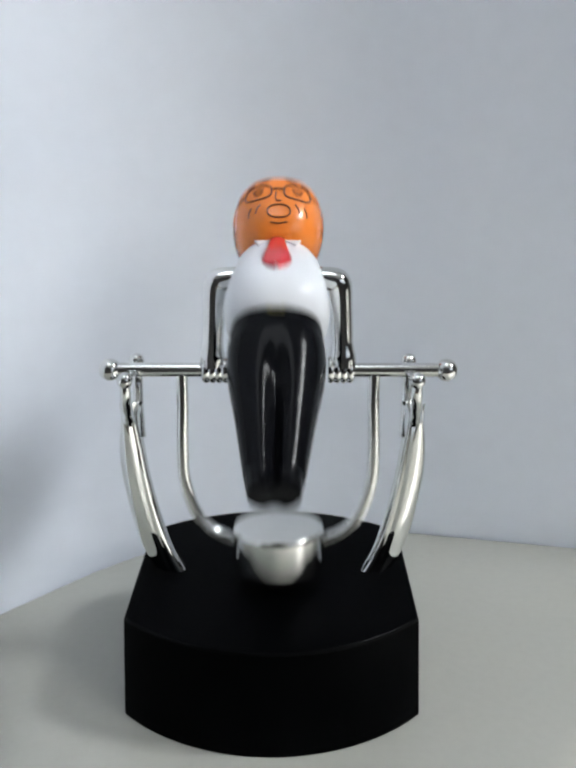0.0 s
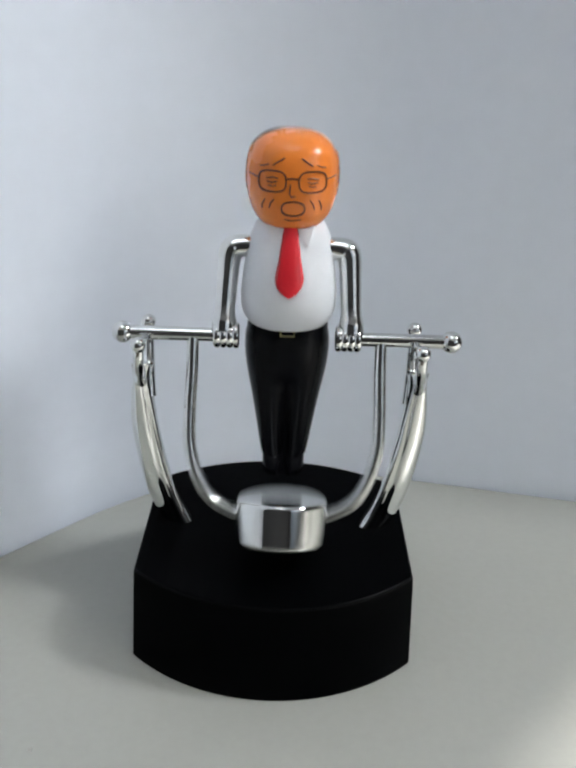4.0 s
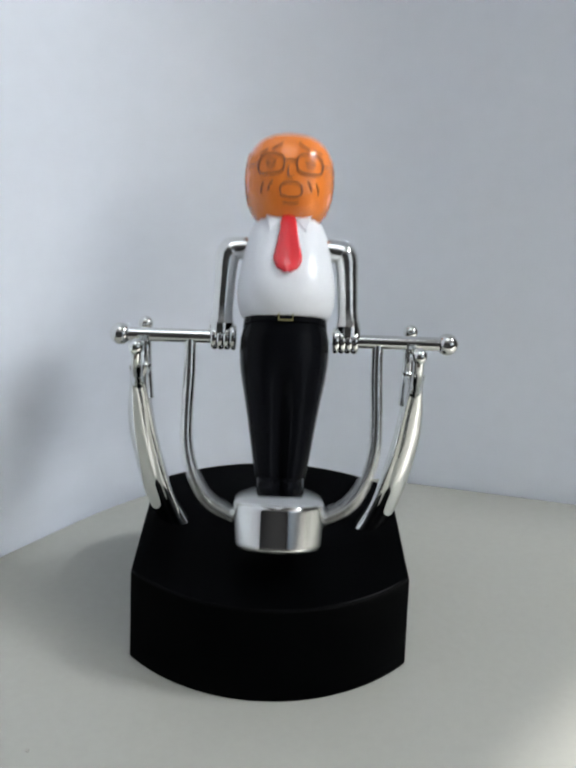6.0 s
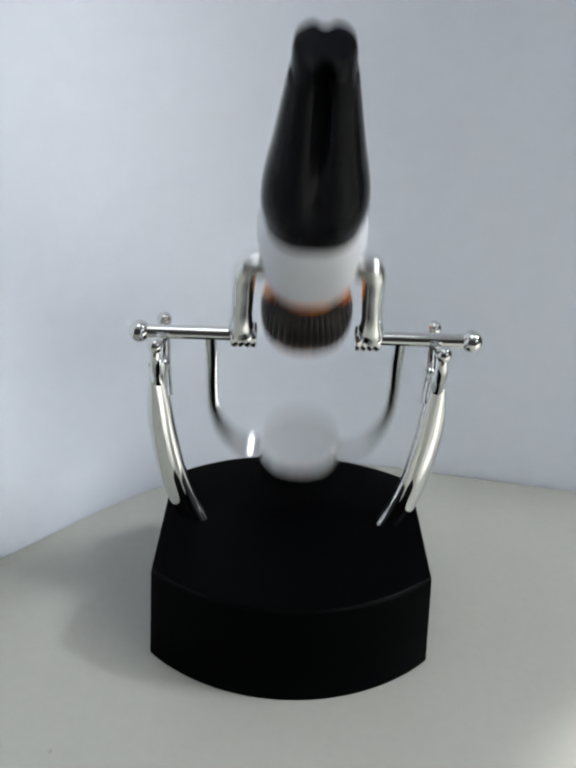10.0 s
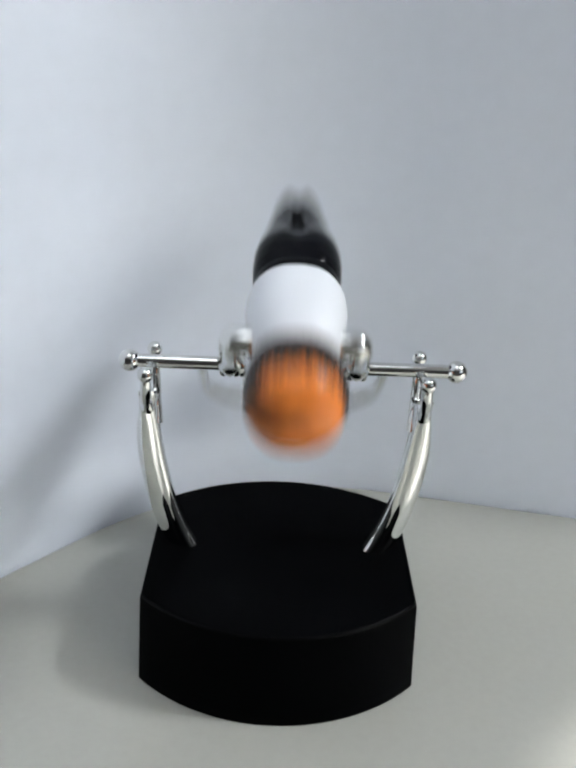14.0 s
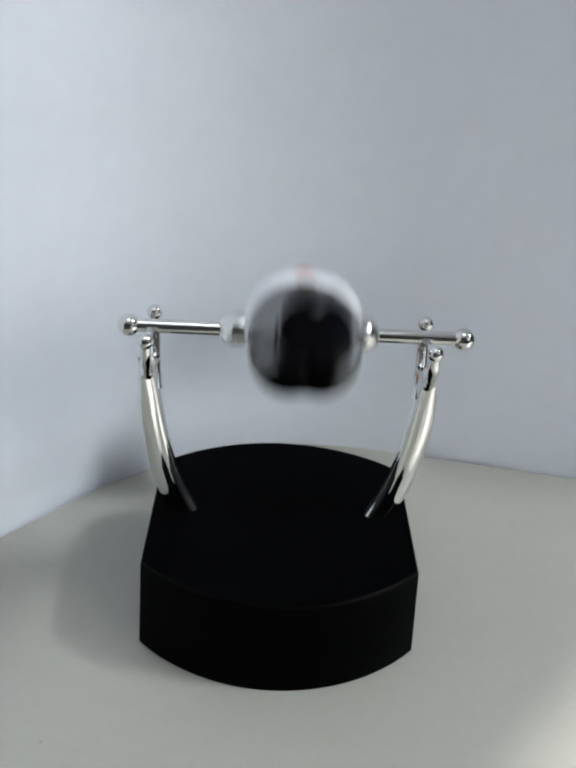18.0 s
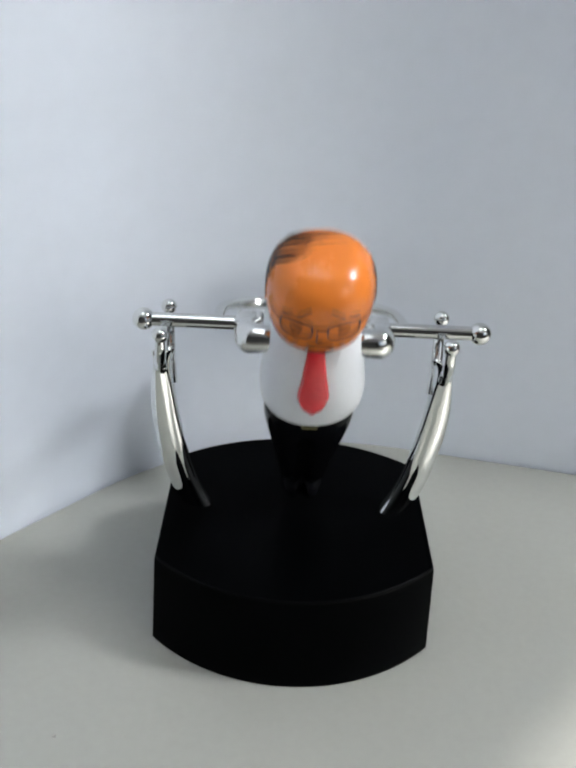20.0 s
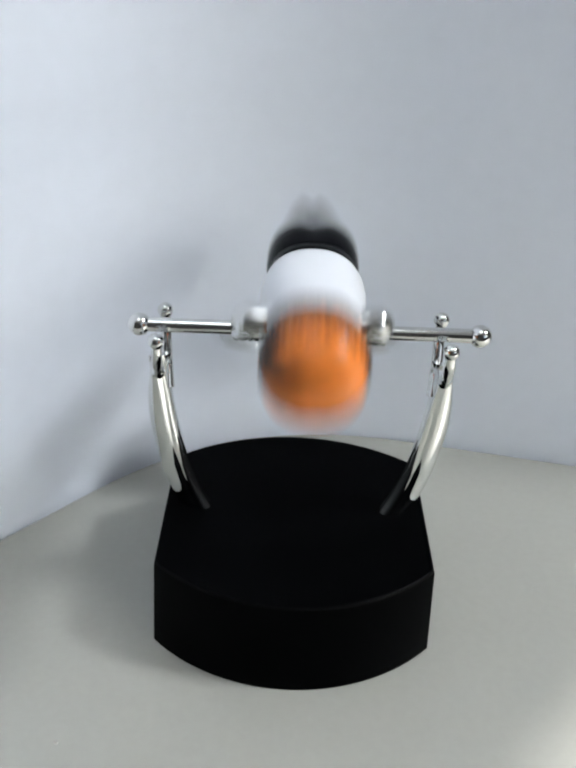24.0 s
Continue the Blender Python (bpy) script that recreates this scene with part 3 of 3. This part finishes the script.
def motions():
    """The two swings: seconds, lean of the pendulum (weight towards the viewer is positive), lean of the doll (head away)."""
    rows = [
        (0.0, 4, 56), (0.1, 54, 6), (0.2, 70, -26), (0.3, 6, -65), (0.4, -40, -85), (0.5, -66, -77), (0.6, -19, -53),
        (0.7, 48, -4), (0.8, 78, 16), (0.9, 44, 44), (1.0, -22, 43), (1.1, -72, 20), (1.2, -68, 4), (1.3, 8, -10),
        (1.4, 69, -8), (1.5, 79, -8), (1.6, 37, -18), (1.7, -31, -11), (1.8, -72, 4), (1.9, -49, 11), (2.0, 24, 32),
        (2.1, 77, 22), (2.2, 72, 12), (2.3, 14, -24), (2.4, -52, -72), (2.5, -69, -137), (2.6, -31, -212),
        (2.7, 41, -268), (2.8, 74, -322), (2.9, 49, -356), (3.0, -16, -370), (3.1, -63, -388), (3.2, -70, -386),
        (3.3, -4, -368), (3.4, 57, -348), (3.5, 70, -343), (3.6, 28, -357), (3.7, -36, -378), (3.8, -73, -390),
        (3.9, -49, -381), (4.0, 21, -360), (4.1, 67, -344), (4.2, 58, -346), (4.3, 3, -364), (4.4, -51, -318),
        (4.5, -68, -292), (4.6, -6, -340), (4.7, 53, -374), (4.8, 86, -406), (4.9, 45, -424), (5.0, -24, -422),
        (5.1, -74, -387), (5.2, -69, -361), (5.3, -13, -325), (5.4, 47, -281), (5.5, 83, -259), (5.6, 35, -258),
        (5.7, -29, -290), (5.8, -76, -330), (5.9, -50, -334), (6.0, 22, -329), (6.1, 78, -340), (6.2, 80, -351),
        (6.3, 25, -351), (6.4, -35, -368), (6.5, -75, -384), (6.6, -53, -374), (6.7, 14, -356), (6.8, 82, -351),
        (6.9, 86, -346), (7.0, 25, -353), (7.1, -37, -376), (7.2, -78, -396), (7.3, -40, -376), (7.4, 14, -353),
        (7.5, 80, -344), (7.6, 80, -337), (7.7, 16, -346), (7.8, -54, -394), (7.9, -82, -400), (8.0, -55, -378),
        (8.1, 13, -340), (8.2, 73, -243), (8.3, 53, -197), (8.4, -2, -130), (8.5, -60, -36), (8.6, -65, 42),
        (8.7, -9, 144), (8.8, 48, 157), (8.9, 77, 259), (9.0, 25, 356), (9.1, -24, 440), (9.2, -68, 492),
        (9.3, -26, 529), (9.4, 19, 584), (9.5, 77, 655), (9.6, 77, 719), (9.7, 3, 802), (9.8, -68, 847),
        (9.9, -70, 854), (10.0, -21, 863), (10.1, 42, 855), (10.2, 83, 810), (10.3, 53, 786), (10.4, -22, 749),
        (10.5, -75, 735), (10.6, -70, 738), (10.7, -4, 706), (10.8, 57, 728), (10.9, 70, 733), (11.0, 28, 718),
        (11.1, -36, 695), (11.2, -73, 682), (11.3, -56, 690), (11.4, 14, 712), (11.5, 64, 731), (11.6, 62, 731),
        (11.7, 10, 712), (11.8, -46, 690), (11.9, -75, 682), (12.0, -39, 695), (12.1, 32, 718), (12.2, 71, 733),
        (12.3, 53, 728), (12.4, -8, 690), (12.5, -70, 686), (12.6, -66, 694), (12.7, -13, 709), (12.8, 70, 736),
        (12.9, 87, 746), (13.0, 54, 752), (13.1, -10, 708), (13.2, -66, 656), (13.3, -66, 689), (13.4, -16, 729),
        (13.5, 44, 798), (13.6, 78, 852), (13.7, 22, 884), (13.8, -32, 906), (13.9, -68, 927), (14.0, -53, 974),
        (14.1, 14, 1042), (14.2, 76, 1100), (14.3, 78, 1137), (14.4, 6, 1174), (14.5, -58, 1150), (14.6, -74, 1110),
        (14.7, -40, 1079), (14.8, 27, 1034), (14.9, 85, 988), (15.0, 66, 1000), (15.1, -1, 1034), (15.2, -63, 1072),
        (15.3, -64, 1089), (15.4, -18, 1138), (15.5, 40, 1157), (15.6, 82, 1168), (15.7, 32, 1182), (15.8, -29, 1161),
        (15.9, -69, 1101), (16.0, -57, 1075), (16.1, 6, 1032), (16.2, 61, 998), (16.3, 78, 992), (16.4, 22, 1032),
        (16.5, -46, 1078), (16.6, -69, 1096), (16.7, -40, 1124), (16.8, 16, 1151), (16.9, 81, 1139), (17.0, 69, 1124),
        (17.1, 1, 1057), (17.2, -52, 982), (17.3, -66, 952), (17.4, -34, 945), (17.5, 37, 952), (17.6, 82, 986),
        (17.7, 44, 1059), (17.8, -9, 1113), (17.9, -64, 1157), (18.0, -64, 1194), (18.1, -9, 1183), (18.2, 58, 1126),
        (18.3, 83, 1086), (18.4, 35, 1030), (18.5, -32, 984), (18.6, -70, 953), (18.7, -58, 945), (18.8, 11, 946),
        (18.9, 78, 995), (19.0, 77, 1069), (19.1, 17, 1110), (19.2, -58, 1157), (19.3, -74, 1177), (19.4, -43, 1178),
        (19.5, 21, 1137), (19.6, 71, 1098), (19.7, 53, 1098), (19.8, -8, 1076), (19.9, -57, 1056), (20.0, -73, 1053),
        (20.1, -22, 1070), (20.2, 50, 1093), (20.3, 78, 1104), (20.4, 45, 1093), (20.5, -25, 1070), (20.6, -68, 1053),
        (20.7, -70, 1056), (20.8, -4, 1076), (20.9, 57, 1098), (21.0, 70, 1103), (21.1, 28, 1088), (21.2, -36, 1065),
        (21.3, -73, 1052), (21.4, -56, 1072), (21.5, 11, 1081), (21.6, 81, 1089), (21.7, 74, 1089), (21.8, 11, 1086),
        (21.9, -62, 1066), (22.0, -78, 1063), (22.1, -42, 1066), (22.2, 25, 1084), (22.3, 84, 1092), (22.4, 76, 1096),
        (22.5, 6, 1079), (22.6, -63, 1049), (22.7, -75, 1038), (22.8, -23, 1062), (22.9, 30, 1107), (22.95, 73, 1114), (23.0, 85, 1119),
        (23.1, 74, 1118), (23.2, -4, 1082), (23.3, -64, 1044), (23.4, -78, 1040), (23.5, -37, 1059), (23.6, 27, 1107),
        (23.7, 86, 1115), (23.8, 79, 1115), (23.9, 2, 1079), (24.0, -58, 990),
    ]
    ts = [r[0] for r in rows]

    def at(t, k):
        i = min(max(int(np.searchsorted(ts, t + 1e-6)) - 1, 0), len(rows) - 2)
        p0, p1, p2, p3 = (rows[min(max(j, 0), len(rows) - 1)][k] for j in (i - 1, i, i + 1, i + 2))
        u = (t - ts[i]) / (ts[i + 1] - ts[i])
        m1, m2 = (p2 - p0) / 2, (p3 - p1) / 2
        return ((2 * u ** 3 - 3 * u ** 2 + 1) * p1 + (u ** 3 - 2 * u ** 2 + u) * m1
                + (3 * u ** 2 - 2 * u ** 3) * p2 + (u ** 3 - u ** 2) * m2)

    steps = [n / FPS for n in range(int(24 * FPS) + 1)]
    walk(pendulum, [(t, pose(BAR_X, BAR_Y, BAR_Z, -at(t, 1))) for t in steps])
    walk(figurine, [(t, pose(BAR_X, BAR_Y + ARM * math.sin(radians(at(t, 1))), BAR_Z + ARM * math.cos(radians(at(t, 1))),
                             -at(t, 2))) for t in steps])


motions()
